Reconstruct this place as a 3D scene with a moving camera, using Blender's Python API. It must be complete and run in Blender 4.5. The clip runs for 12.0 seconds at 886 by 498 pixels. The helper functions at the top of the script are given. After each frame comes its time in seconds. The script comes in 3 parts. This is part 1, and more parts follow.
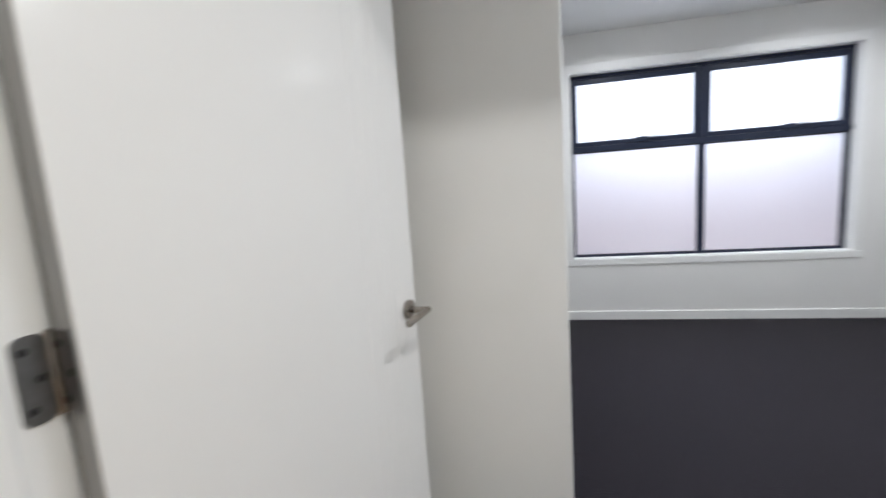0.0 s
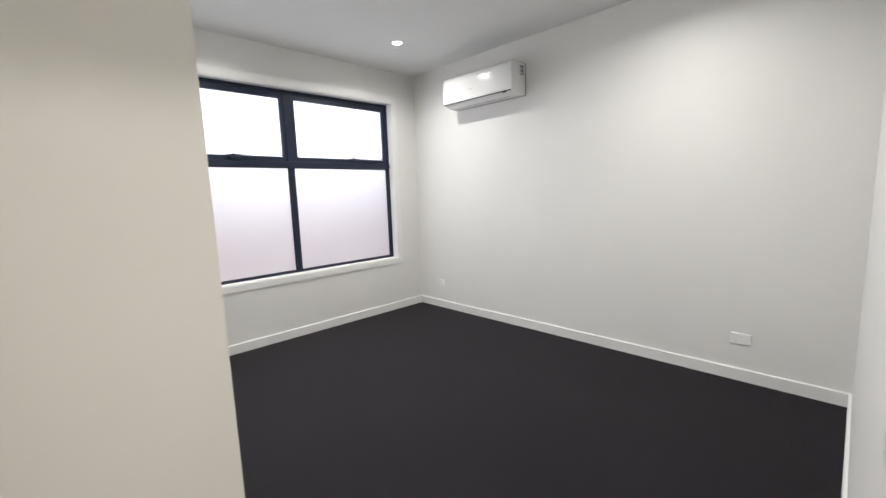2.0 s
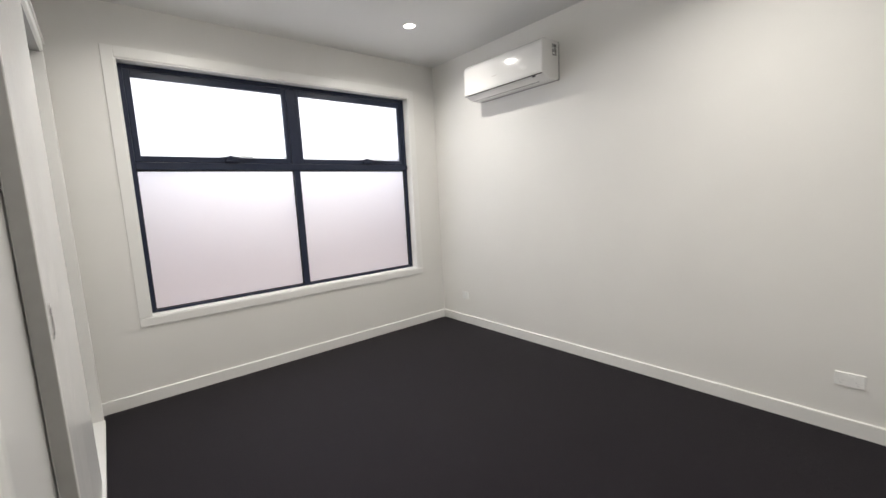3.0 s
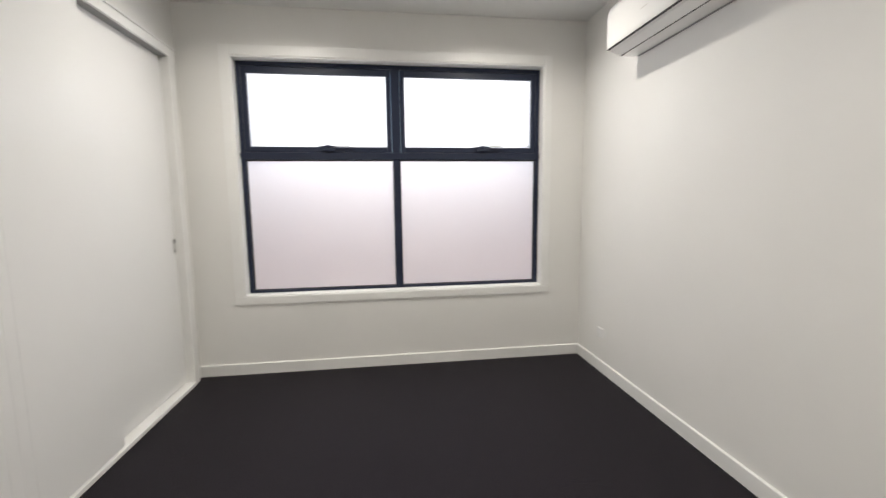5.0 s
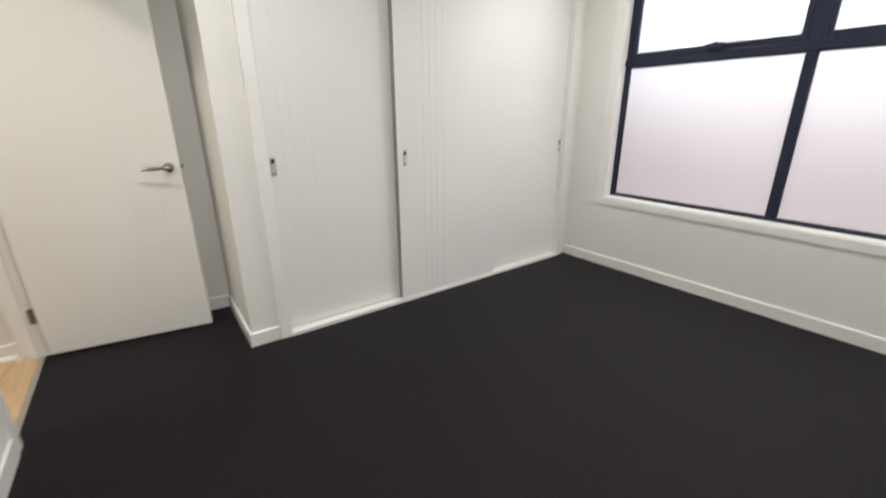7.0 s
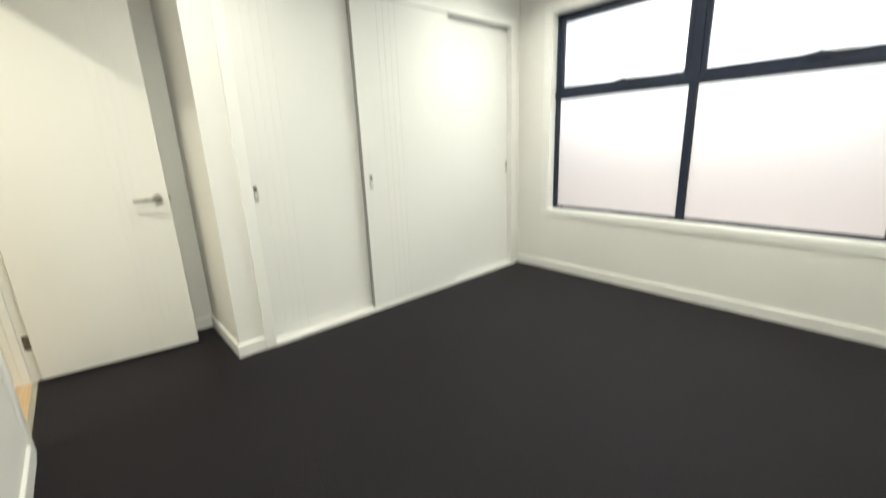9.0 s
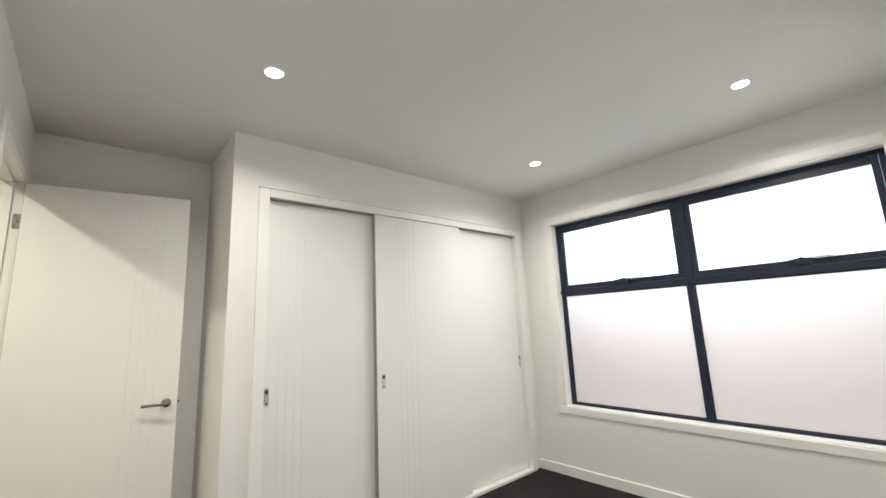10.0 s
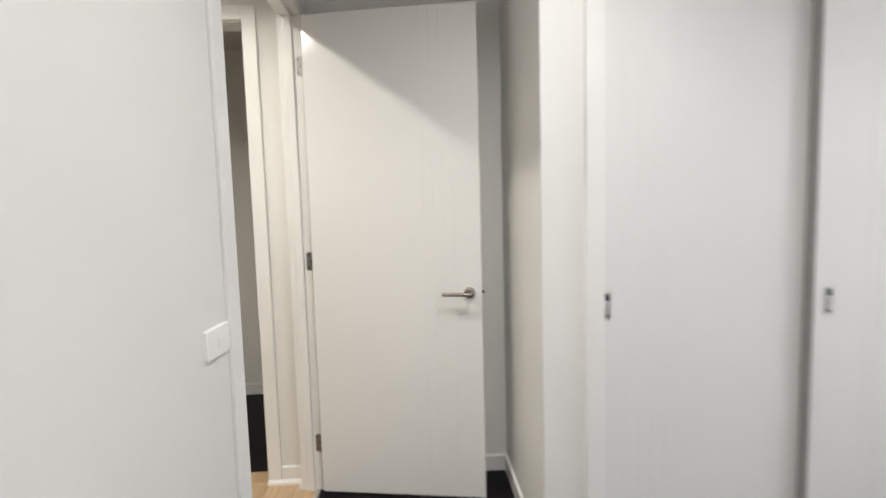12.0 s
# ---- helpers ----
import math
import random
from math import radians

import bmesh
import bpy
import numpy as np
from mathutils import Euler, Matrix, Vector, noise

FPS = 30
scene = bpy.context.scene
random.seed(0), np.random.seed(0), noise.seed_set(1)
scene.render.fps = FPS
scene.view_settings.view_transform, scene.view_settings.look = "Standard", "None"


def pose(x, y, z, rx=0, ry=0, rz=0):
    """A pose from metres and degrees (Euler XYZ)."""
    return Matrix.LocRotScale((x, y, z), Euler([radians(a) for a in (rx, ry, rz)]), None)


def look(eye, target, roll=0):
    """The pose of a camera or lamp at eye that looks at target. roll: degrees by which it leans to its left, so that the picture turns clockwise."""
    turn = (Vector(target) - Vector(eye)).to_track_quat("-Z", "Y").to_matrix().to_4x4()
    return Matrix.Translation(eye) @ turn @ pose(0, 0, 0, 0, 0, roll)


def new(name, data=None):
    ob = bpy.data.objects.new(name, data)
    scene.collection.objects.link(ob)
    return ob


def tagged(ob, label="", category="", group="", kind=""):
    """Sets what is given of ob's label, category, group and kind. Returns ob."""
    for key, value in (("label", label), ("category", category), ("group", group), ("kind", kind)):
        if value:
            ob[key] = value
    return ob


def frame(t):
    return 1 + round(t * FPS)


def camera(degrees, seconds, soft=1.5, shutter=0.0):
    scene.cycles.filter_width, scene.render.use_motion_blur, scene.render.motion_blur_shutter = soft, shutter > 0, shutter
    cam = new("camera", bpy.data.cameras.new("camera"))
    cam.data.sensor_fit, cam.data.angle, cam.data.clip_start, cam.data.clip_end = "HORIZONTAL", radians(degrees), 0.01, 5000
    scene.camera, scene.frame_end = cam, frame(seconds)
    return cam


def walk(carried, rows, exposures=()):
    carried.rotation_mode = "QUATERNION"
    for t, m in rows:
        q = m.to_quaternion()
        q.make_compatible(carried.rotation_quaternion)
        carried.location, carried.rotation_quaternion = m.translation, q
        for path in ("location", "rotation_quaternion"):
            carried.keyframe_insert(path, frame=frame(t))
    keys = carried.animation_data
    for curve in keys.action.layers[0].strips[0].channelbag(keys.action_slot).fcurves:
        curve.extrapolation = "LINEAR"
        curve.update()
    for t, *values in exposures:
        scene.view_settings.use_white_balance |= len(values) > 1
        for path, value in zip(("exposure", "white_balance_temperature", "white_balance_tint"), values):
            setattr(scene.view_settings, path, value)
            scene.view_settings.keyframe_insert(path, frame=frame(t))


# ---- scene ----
cam = camera(94.8, 12.0, soft=1.5, shutter=0.4)
PATH = [
    (0, (-0.123, -1.276, 1.329), (-0.512, 0.669, 1.066), -3.90),
    (0.5, (-0.278, -1.138, 1.335), (0.202, 0.782, 1.040), -2.70),
    (1, (-0.334, -1.066, 1.354), (0.745, 0.605, 1.092), -2.20),
    (1.5, (-0.333, -1.020, 1.349), (0.983, 0.473, 1.111), -1.90),
    (2, (-0.248, -0.915, 1.344), (1.135, 0.503, 1.072), -2.00),
    (2.5, (-0.071, -0.754, 1.335), (1.322, 0.665, 1.117), -2.00),
    (2.7, (0.011, -0.704, 1.336), (1.361, 0.752, 1.103), -2.40),
    (4.3, (0.984, -0.386, 1.342), (1.802, 1.429, 1.151), -1.50),
    (4.5, (1.058, -0.355, 1.327), (1.775, 1.501, 1.127), -1.30),
    (5, (1.445, -0.346, 1.306), (1.708, 1.623, 1.076), -0.70),
    (5.5, (1.790, -0.397, 1.311), (1.507, 1.560, 1.010), -0.32),
    (6, (2.025, -0.360, 1.305), (1.259, 1.453, 0.949), 0.40),
    (6.5, (2.191, -0.316, 1.307), (0.943, 1.190, 0.890), 0.70),
    (6.7, (2.266, -0.327, 1.301), (0.843, 0.996, 0.825), 0.14),
    (7, (2.366, -0.336, 1.302), (0.833, 0.782, 0.670), -0.30),
    (7.2, (2.431, -0.351, 1.304), (0.916, 0.700, 0.531), -0.80),
    (8.8, (2.681, -0.552, 1.256), (1.286, 0.669, 0.506), -2.70),
    (9, (2.675, -0.576, 1.304), (1.223, 0.700, 0.790), -2.30),
    (9.3, (2.683, -0.604, 1.344), (1.183, 0.712, 1.204), -2.10),
    (9.5, (2.694, -0.613, 1.374), (1.190, 0.703, 1.448), -2.20),
    (10, (2.692, -0.612, 1.425), (1.205, 0.677, 1.784), -2.60),
    (10.5, (2.595, -0.594, 1.411), (0.969, 0.554, 1.602), -1.70),
    (10.8, (2.426, -0.544, 1.377), (0.664, 0.399, 1.356), -0.90),
    (11, (2.298, -0.512, 1.362), (0.480, 0.314, 1.246), -0.60),
    (11.3, (2.064, -0.441, 1.347), (0.154, 0.122, 1.158), -0.43),
    (11.5, (1.901, -0.430, 1.339), (-0.040, 0.018, 1.145), -0.65),
    (12, (1.431, -0.429, 1.36), (-0.561, -0.324, 1.219), -1.6),
]
EXPOSURES = [(0.0, 0.20, 5700, 10), (0.5, 0.17, 5920, 10), (1.0, 0.19, 6060, 10), (2.0, 0.25, 6200, 10), (2.7, 0.14, 6380, 10),
             (4.5, 0.09, 6600, 10), (5.5, 0.07, 6480, 10), (6.5, 0.21, 6420, 10), (7.2, 0.15, 6470, 8), (8.8, 0.62, 6750, -2),
             (9.5, 0.38, 6650, 2), (10.2, 0.24, 6600, 6), (11.0, 0.13, 6330, 10), (11.5, 0.20, 6290, 10), (12.0, 0.28, 6200, 10)]
walk(cam, [(t, look(eye, target, roll)) for t, eye, target, roll in PATH], EXPOSURES)

# ---- light ----

world = bpy.data.worlds.new("world")
scene.world = world
world.use_nodes = True
wn = world.node_tree
sky = wn.nodes.new("ShaderNodeTexSky")
sky.sky_type = 'NISHITA'
sky.sun_disc = False
sky.sun_elevation = radians(66)
sky.sun_rotation = radians(175)
wn.links.new(sky.outputs["Color"], wn.nodes["Background"].inputs["Color"])
wn.nodes["Background"].inputs["Strength"].default_value = 0.15

sun = new("sun", bpy.data.lights.new("sun", 'SUN'))
sun.data.energy, sun.data.angle, sun.data.color = 5.0, radians(6), (1.0, 0.94, 0.88)
sun.matrix_world = look((2, -2.2, 12), (1.5, 3.0, 0))

WINDOW_W, DOWN_W, HALL_W = 23.0, 11.4, 18.5
day = bpy.data.lights.new("window_daylight", 'AREA')
day.shape, day.size, day.size_y, day.energy, day.color = 'RECTANGLE', 2.3, 1.25, WINDOW_W, (0.93, 0.96, 1.0)
daylight = new("window_daylight", day)
daylight.matrix_world = look((1.53, 3.24, 2.26), (1.53, 0.0, 0.72))


# ---- materials ----
def material(name, base, rough=0.5, metal=0.0, vary=0.04, scale=3.0, fine=0.0, fine_scale=200.0, spec=0.5, coat=0.0):
    """A painted or solid surface: base colour varied at a large scale, relief at a small one."""
    m = bpy.data.materials.new(name)
    m.use_nodes = True
    nt = m.node_tree
    b = nt.nodes["Principled BSDF"]
    b.inputs["Roughness"].default_value = rough
    b.inputs["Metallic"].default_value = metal
    b.inputs["Specular IOR Level"].default_value = spec
    b.inputs["Coat Weight"].default_value = coat
    geo = nt.nodes.new("ShaderNodeNewGeometry")
    big = nt.nodes.new("ShaderNodeTexNoise")
    big.inputs["Scale"].default_value = scale
    big.inputs["Detail"].default_value = 5
    nt.links.new(geo.outputs["Position"], big.inputs["Vector"])
    ramp = nt.nodes.new("ShaderNodeMapRange")
    ramp.inputs["From Min"].default_value, ramp.inputs["From Max"].default_value = 0.3, 0.7
    ramp.inputs["To Min"].default_value, ramp.inputs["To Max"].default_value = 1 - vary, 1 + vary
    nt.links.new(big.outputs["Fac"], ramp.inputs["Value"])
    mul = nt.nodes.new("ShaderNodeMix")
    mul.data_type, mul.blend_type = 'RGBA', 'MULTIPLY'
    mul.inputs["Factor"].default_value = 1.0
    mul.inputs[6].default_value = (*base, 1)
    nt.links.new(ramp.outputs["Result"], mul.inputs[7])
    nt.links.new(mul.outputs[2], b.inputs["Base Color"])
    if fine:
        tex = nt.nodes.new("ShaderNodeTexNoise")
        tex.inputs["Scale"].default_value = fine_scale
        tex.inputs["Detail"].default_value = 3
        nt.links.new(geo.outputs["Position"], tex.inputs["Vector"])
        bump = nt.nodes.new("ShaderNodeBump")
        bump.inputs["Strength"].default_value = fine
        bump.inputs["Distance"].default_value = 0.002
        nt.links.new(tex.outputs["Fac"], bump.inputs["Height"])
        nt.links.new(bump.outputs["Normal"], b.inputs["Normal"])
        rr = nt.nodes.new("ShaderNodeMapRange")
        rr.inputs["To Min"].default_value, rr.inputs["To Max"].default_value = rough * 0.9, min(1.0, rough * 1.1)
        nt.links.new(big.outputs["Fac"], rr.inputs["Value"])
        nt.links.new(rr.outputs["Result"], b.inputs["Roughness"])
    return m


def carpet_material(name, base):
    """Cut-and-loop wool: short rows of tufts, a little shading from tread and vacuum."""
    m = bpy.data.materials.new(name)
    m.use_nodes = True
    nt = m.node_tree
    b = nt.nodes["Principled BSDF"]
    b.inputs["Roughness"].default_value = 0.52
    b.inputs["Specular IOR Level"].default_value = 0.145
    b.inputs["Specular Tint"].default_value = (0.96, 0.86, 1.0, 1)
    b.inputs["Sheen Weight"].default_value = 0.02
    b.inputs["Sheen Roughness"].default_value = 0.5
    b.inputs["Sheen Tint"].default_value = (0.74, 0.71, 0.82, 1)
    geo = nt.nodes.new("ShaderNodeNewGeometry")
    tuft = nt.nodes.new("ShaderNodeTexVoronoi")
    tuft.inputs["Scale"].default_value = 170
    patch = nt.nodes.new("ShaderNodeTexNoise")
    patch.inputs["Scale"].default_value = 1.6
    patch.inputs["Detail"].default_value = 6
    fleck = nt.nodes.new("ShaderNodeTexNoise")
    fleck.inputs["Scale"].default_value = 320
    for n in (tuft, patch, fleck):
        nt.links.new(geo.outputs["Position"], n.inputs["Vector"])
    add = nt.nodes.new("ShaderNodeMath")
    add.operation = 'MULTIPLY_ADD'
    nt.links.new(patch.outputs["Fac"], add.inputs[0])
    add.inputs[1].default_value = 0.5
    nt.links.new(fleck.outputs["Fac"], add.inputs[2])
    ramp = nt.nodes.new("ShaderNodeValToRGB")
    ramp.color_ramp.elements[0].position = 0.35
    ramp.color_ramp.elements[0].color = (base[0] * 0.65, base[1] * 0.65, base[2] * 0.65, 1)
    ramp.color_ramp.elements[1].position = 0.98
    ramp.color_ramp.elements[1].color = (base[0] * 1.35, base[1] * 1.35, base[2] * 1.35, 1)
    nt.links.new(add.outputs[0], ramp.inputs["Fac"])
    nt.links.new(ramp.outputs["Color"], b.inputs["Base Color"])
    bump = nt.nodes.new("ShaderNodeBump")
    bump.inputs["Strength"].default_value = 0.6
    bump.inputs["Distance"].default_value = 0.004
    bump.invert = True
    nt.links.new(tuft.outputs["Distance"], bump.inputs["Height"])
    nt.links.new(bump.outputs["Normal"], b.inputs["Normal"])
    return m


def oak_material(name):
    m = bpy.data.materials.new(name)
    m.use_nodes = True
    nt = m.node_tree
    b = nt.nodes["Principled BSDF"]
    b.inputs["Roughness"].default_value = 0.38
    geo = nt.nodes.new("ShaderNodeNewGeometry")
    info = nt.nodes.new("ShaderNodeObjectInfo")
    shift = nt.nodes.new("ShaderNodeMapping")
    shift.inputs["Scale"].default_value = (2.0, 26.0, 2.0)
    nt.links.new(geo.outputs["Position"], shift.inputs["Vector"])
    nt.links.new(info.outputs["Random"], shift.inputs["Location"])
    grain = nt.nodes.new("ShaderNodeTexNoise")
    grain.inputs["Scale"].default_value = 3.0
    grain.inputs["Detail"].default_value = 8
    grain.inputs["Distortion"].default_value = 0.6
    nt.links.new(shift.outputs["Vector"], grain.inputs["Vector"])
    ramp = nt.nodes.new("ShaderNodeValToRGB")
    ramp.color_ramp.elements[0].position, ramp.color_ramp.elements[1].position = 0.3, 0.72
    ramp.color_ramp.elements[0].color = (0.45, 0.295, 0.165, 1)
    ramp.color_ramp.elements[1].color = (0.63, 0.455, 0.28, 1)
    nt.links.new(grain.outputs["Fac"], ramp.inputs["Fac"])
    nt.links.new(ramp.outputs["Color"], b.inputs["Base Color"])
    return m


def frosted_material(name):
    """Acid-etched glass: it scatters and blurs what lies behind and keeps a faint gloss."""
    m = bpy.data.materials.new(name)
    m.use_nodes = True
    nt = m.node_tree
    out = nt.nodes["Material Output"]
    nt.nodes.remove(nt.nodes["Principled BSDF"])
    tr = nt.nodes.new("ShaderNodeBsdfTranslucent")
    tr.inputs["Color"].default_value = (0.95, 0.93, 0.935, 1)
    rf = nt.nodes.new("ShaderNodeBsdfRefraction")
    rf.inputs["Color"].default_value = (0.97, 0.955, 0.96, 1)
    rf.inputs["Roughness"].default_value = 0.45
    rf.inputs["IOR"].default_value = 1.3
    body = nt.nodes.new("ShaderNodeMixShader")
    body.inputs["Fac"].default_value = 0.45
    nt.links.new(tr.outputs["BSDF"], body.inputs[1])
    nt.links.new(rf.outputs["BSDF"], body.inputs[2])
    gl = nt.nodes.new("ShaderNodeBsdfGlossy")
    gl.inputs["Roughness"].default_value = 0.3
    fr = nt.nodes.new("ShaderNodeFresnel")
    fr.inputs["IOR"].default_value = 1.4
    mix = nt.nodes.new("ShaderNodeMixShader")
    nt.links.new(fr.outputs["Fac"], mix.inputs["Fac"])
    nt.links.new(body.outputs["Shader"], mix.inputs[1])
    nt.links.new(gl.outputs["BSDF"], mix.inputs[2])
    nt.links.new(mix.outputs["Shader"], out.inputs["Surface"])
    return m


def glow_material(name, colour, strength):
    m = bpy.data.materials.new(name)
    m.use_nodes = True
    b = m.node_tree.nodes["Principled BSDF"]
    b.inputs["Base Color"].default_value = (0.9, 0.9, 0.9, 1)
    b.inputs["Emission Color"].default_value = (*colour, 1)
    b.inputs["Emission Strength"].default_value = strength
    return m


WALL = material("wall_paint", (0.80, 0.79, 0.765), 0.55, vary=0.015, scale=2.0, fine=0.07, fine_scale=260, spec=0.35)
CEIL = material("ceiling_paint", (0.74, 0.74, 0.73), 0.9, vary=0.015, scale=1.5, fine=0.2, fine_scale=240, spec=0.2)
TRIM = material("gloss_trim_paint", (0.835, 0.83, 0.81), 0.38, vary=0.015, scale=5.0, fine=0.06, fine_scale=60)
DOORP = material("satin_door_paint", (0.80, 0.795, 0.78), 0.17, vary=0.006, scale=2.5, fine=0.012, fine_scale=350, spec=0.26)
ROBEP = material("satin_wardrobe_paint", (0.80, 0.795, 0.78), 0.19, vary=0.008, scale=2.0, fine=0.015, fine_scale=300, spec=0.10)
CARPET = carpet_material("charcoal_carpet", (0.0085, 0.0072, 0.0092))
OAK = oak_material("oak_boards")
POWDER = material("charcoal_powder_coat", (0.018, 0.024, 0.048), 0.40, vary=0.08, scale=8, fine=0.15, fine_scale=900, spec=0.3)
RUBBER = material("black_gasket", (0.012, 0.012, 0.013), 0.7, vary=0.1, scale=30)
FROST = frosted_material("frosted_glass")
STEEL = material("brushed_steel", (0.34, 0.31, 0.28), 0.26, 1.0, vary=0.08, scale=60, fine=0.1, fine_scale=500)
DARKSTEEL = material("dull_steel", (0.30, 0.29, 0.28), 0.45, 1.0, vary=0.1, scale=60, fine=0.1, fine_scale=500)
PLASTIC = material("white_plastic", (0.88, 0.88, 0.87), 0.25, vary=0.01, scale=10, fine=0.02, fine_scale=100)
ACSHELL = material("glossy_white_shell", (0.82, 0.815, 0.80), 0.14, vary=0.008, scale=6, fine=0.01, fine_scale=50)
# grey that puts the shade of the door edges into colour
EDGE_SHADE = material("edge_shade_grey", (0.29, 0.285, 0.275), 0.5, vary=0.04, scale=20)
GREY = material("grey_plastic", (0.30, 0.30, 0.30), 0.45, vary=0.05, scale=40)
HINGE = material("dark_hinge_steel", (0.25, 0.245, 0.24), 0.46, 1.0, vary=0.12, scale=60, fine=0.1, fine_scale=500)
PLATE = material("satin_nickel", (0.70, 0.69, 0.67), 0.40, 1.0, vary=0.05, scale=60, fine=0.08, fine_scale=500)
STRIKE = material("dull_nickel", (0.42, 0.41, 0.39), 0.32, 1.0, vary=0.06, scale=50, fine=0.08, fine_scale=500)
DARK = material("dark_recess", (0.02, 0.02, 0.022), 0.6, vary=0.1, scale=40)
BLUE = material("blue_plastic", (0.035, 0.12, 0.48), 0.35, vary=0.1, scale=60)
ALU = material("anodised_aluminium", (0.62, 0.60, 0.57), 0.4, 1.0, vary=0.05, scale=40, fine=0.1, fine_scale=400)
GLOW = glow_material("lamp_diffuser", (1.0, 0.96, 0.88), 10.0)
FENCE = material("pale_fence_boards", (0.60, 0.52, 0.505), 0.8, vary=0.12, scale=6, fine=0.3, fine_scale=60)
SOIL = material("grey_gravel", (0.36, 0.33, 0.31), 0.95, vary=0.25, scale=30, fine=0.6, fine_scale=80)


# ---- mesh helpers ----
def link_mesh(name, bm, mat, smooth=False):
    bmesh.ops.recalc_face_normals(bm, faces=bm.faces)
    me = bpy.data.meshes.new(name)
    bm.to_mesh(me)
    bm.free()
    me.materials.append(mat)
    if smooth:
        for p in me.polygons:
            p.use_smooth = True
    return new(name, me)


def part(name, bm, mat, parent, label="", smooth=False):
    ob = link_mesh(name, bm, mat, smooth)
    ob.parent = parent
    return tagged(ob, label=label)


def thing(name, m, label, category, group="", kind=""):
    ob = new(name)
    ob.empty_display_size = 0.05
    ob.matrix_world = m
    return tagged(ob, label, category, group, kind)


def box(x0, x1, y0, y1, z0, z1, bevel=0.0, segments=2):
    bm = bmesh.new()
    bmesh.ops.create_cube(bm, size=1.0)
    for v in bm.verts:
        v.co = Vector(((x0, x1)[v.co.x > 0], (y0, y1)[v.co.y > 0], (z0, z1)[v.co.z > 0]))
    if bevel:
        bmesh.ops.bevel(bm, geom=bm.edges[:], offset=bevel, segments=segments, affect='EDGES', profile=0.5)
    return bm


def rounded_plate(w, h, d, r, bevel=0.0015, steps=5):
    """A plate with rounded corners, w along x, h along z, its back at y = 0 and its face at y = -d."""
    bm = bmesh.new()
    ring = []
    for cx, cz, a0 in ((w / 2 - r, h / 2 - r, 0), (-w / 2 + r, h / 2 - r, 90), (-w / 2 + r, -h / 2 + r, 180), (w / 2 - r, -h / 2 + r, 270)):
        for k in range(steps + 1):
            a = radians(a0 + 90 * k / steps)
            ring.append((cx + r * math.cos(a), cz + r * math.sin(a)))
    back = [bm.verts.new((x, 0, z)) for x, z in ring]
    mid = [bm.verts.new((x, -d + bevel, z)) for x, z in ring]
    kx, kz = 1 - 2 * bevel / w, 1 - 2 * bevel / h
    top = [bm.verts.new((x * kx, -d, z * kz)) for x, z in ring]
    n = len(ring)
    for a, b in ((back, mid), (mid, top)):
        for i in range(n):
            bm.faces.new((a[i], a[(i + 1) % n], b[(i + 1) % n], b[i]))
    bm.faces.new(top)
    bm.faces.new(back[::-1])
    return bm


def rod(a, b, r, seg=20, bevel=0.0):
    bm = bmesh.new()
    a, b = Vector(a), Vector(b)
    m = Matrix.Translation((a + b) / 2) @ (b - a).to_track_quat("Z", "Y").to_matrix().to_4x4()
    bmesh.ops.create_cone(bm, cap_ends=True, segments=seg, radius1=r, radius2=r, depth=(b - a).length, matrix=m)
    if bevel:
        rims = [e for e in bm.edges if any(len(f.verts) > 4 for f in e.link_faces)]
        bmesh.ops.bevel(bm, geom=rims, offset=bevel, segments=2, affect='EDGES', profile=0.5)
    return bm


def prism(profile, lo, hi, axis):
    """A closed outline swept along an axis. The outline's two numbers are the other two axes in order."""
    bm = bmesh.new()
    def spot(p, s):
        return {"x": (s, p[0], p[1]), "y": (p[0], s, p[1]), "z": (p[0], p[1], s)}[axis]
    a = [bm.verts.new(spot(p, lo)) for p in profile]
    b = [bm.verts.new(spot(p, hi)) for p in profile]
    n = len(profile)
    for i in range(n):
        bm.faces.new((a[i], a[(i + 1) % n], b[(i + 1) % n], b[i]))
    bm.faces.new(a[::-1])
    bm.faces.new(b)
    return bm


def wall_mesh(axis, face, back, u0, u1, z0, z1, holes=()):
    """A wall across an axis, from its face to its back, with openings (u0, u1, z0, z1) cut through."""
    us = sorted({u0, u1, *[v for hole in holes for v in hole[:2]]})
    zs = sorted({z0, z1, *[v for hole in holes for v in hole[2:]]})
    def solid(i, j):
        if not (0 <= i < len(us) - 1 and 0 <= j < len(zs) - 1):
            return False
        u, z = (us[i] + us[i + 1]) / 2, (zs[j] + zs[j + 1]) / 2
        return not any(a < u < b and c < z < d for a, b, c, d in holes)
    bm = bmesh.new()
    made = {}
    def vert(i, j, side):
        key = (i, j, side)
        if key not in made:
            s = (face, back)[side]
            made[key] = bm.verts.new((us[i], s, zs[j]) if axis == "y" else (s, us[i], zs[j]))
        return made[key]
    for i in range(len(us) - 1):
        for j in range(len(zs) - 1):
            if not solid(i, j):
                continue
            for s in (0, 1):
                bm.faces.new((vert(i, j, s), vert(i + 1, j, s), vert(i + 1, j + 1, s), vert(i, j + 1, s)))
            for di, dj, a, b in ((-1, 0, (i, j), (i, j + 1)), (1, 0, (i + 1, j), (i + 1, j + 1)), (0, -1, (i, j), (i + 1, j)), (0, 1, (i, j + 1), (i + 1, j + 1))):
                if not solid(i + di, j + dj):
                    bm.faces.new((vert(*a, 0), vert(*b, 0), vert(*b, 1), vert(*a, 1)))
    return bm


def setting(name, bm, mat, label, category):
    return tagged(link_mesh(name, bm, mat), label, category, kind="structure")


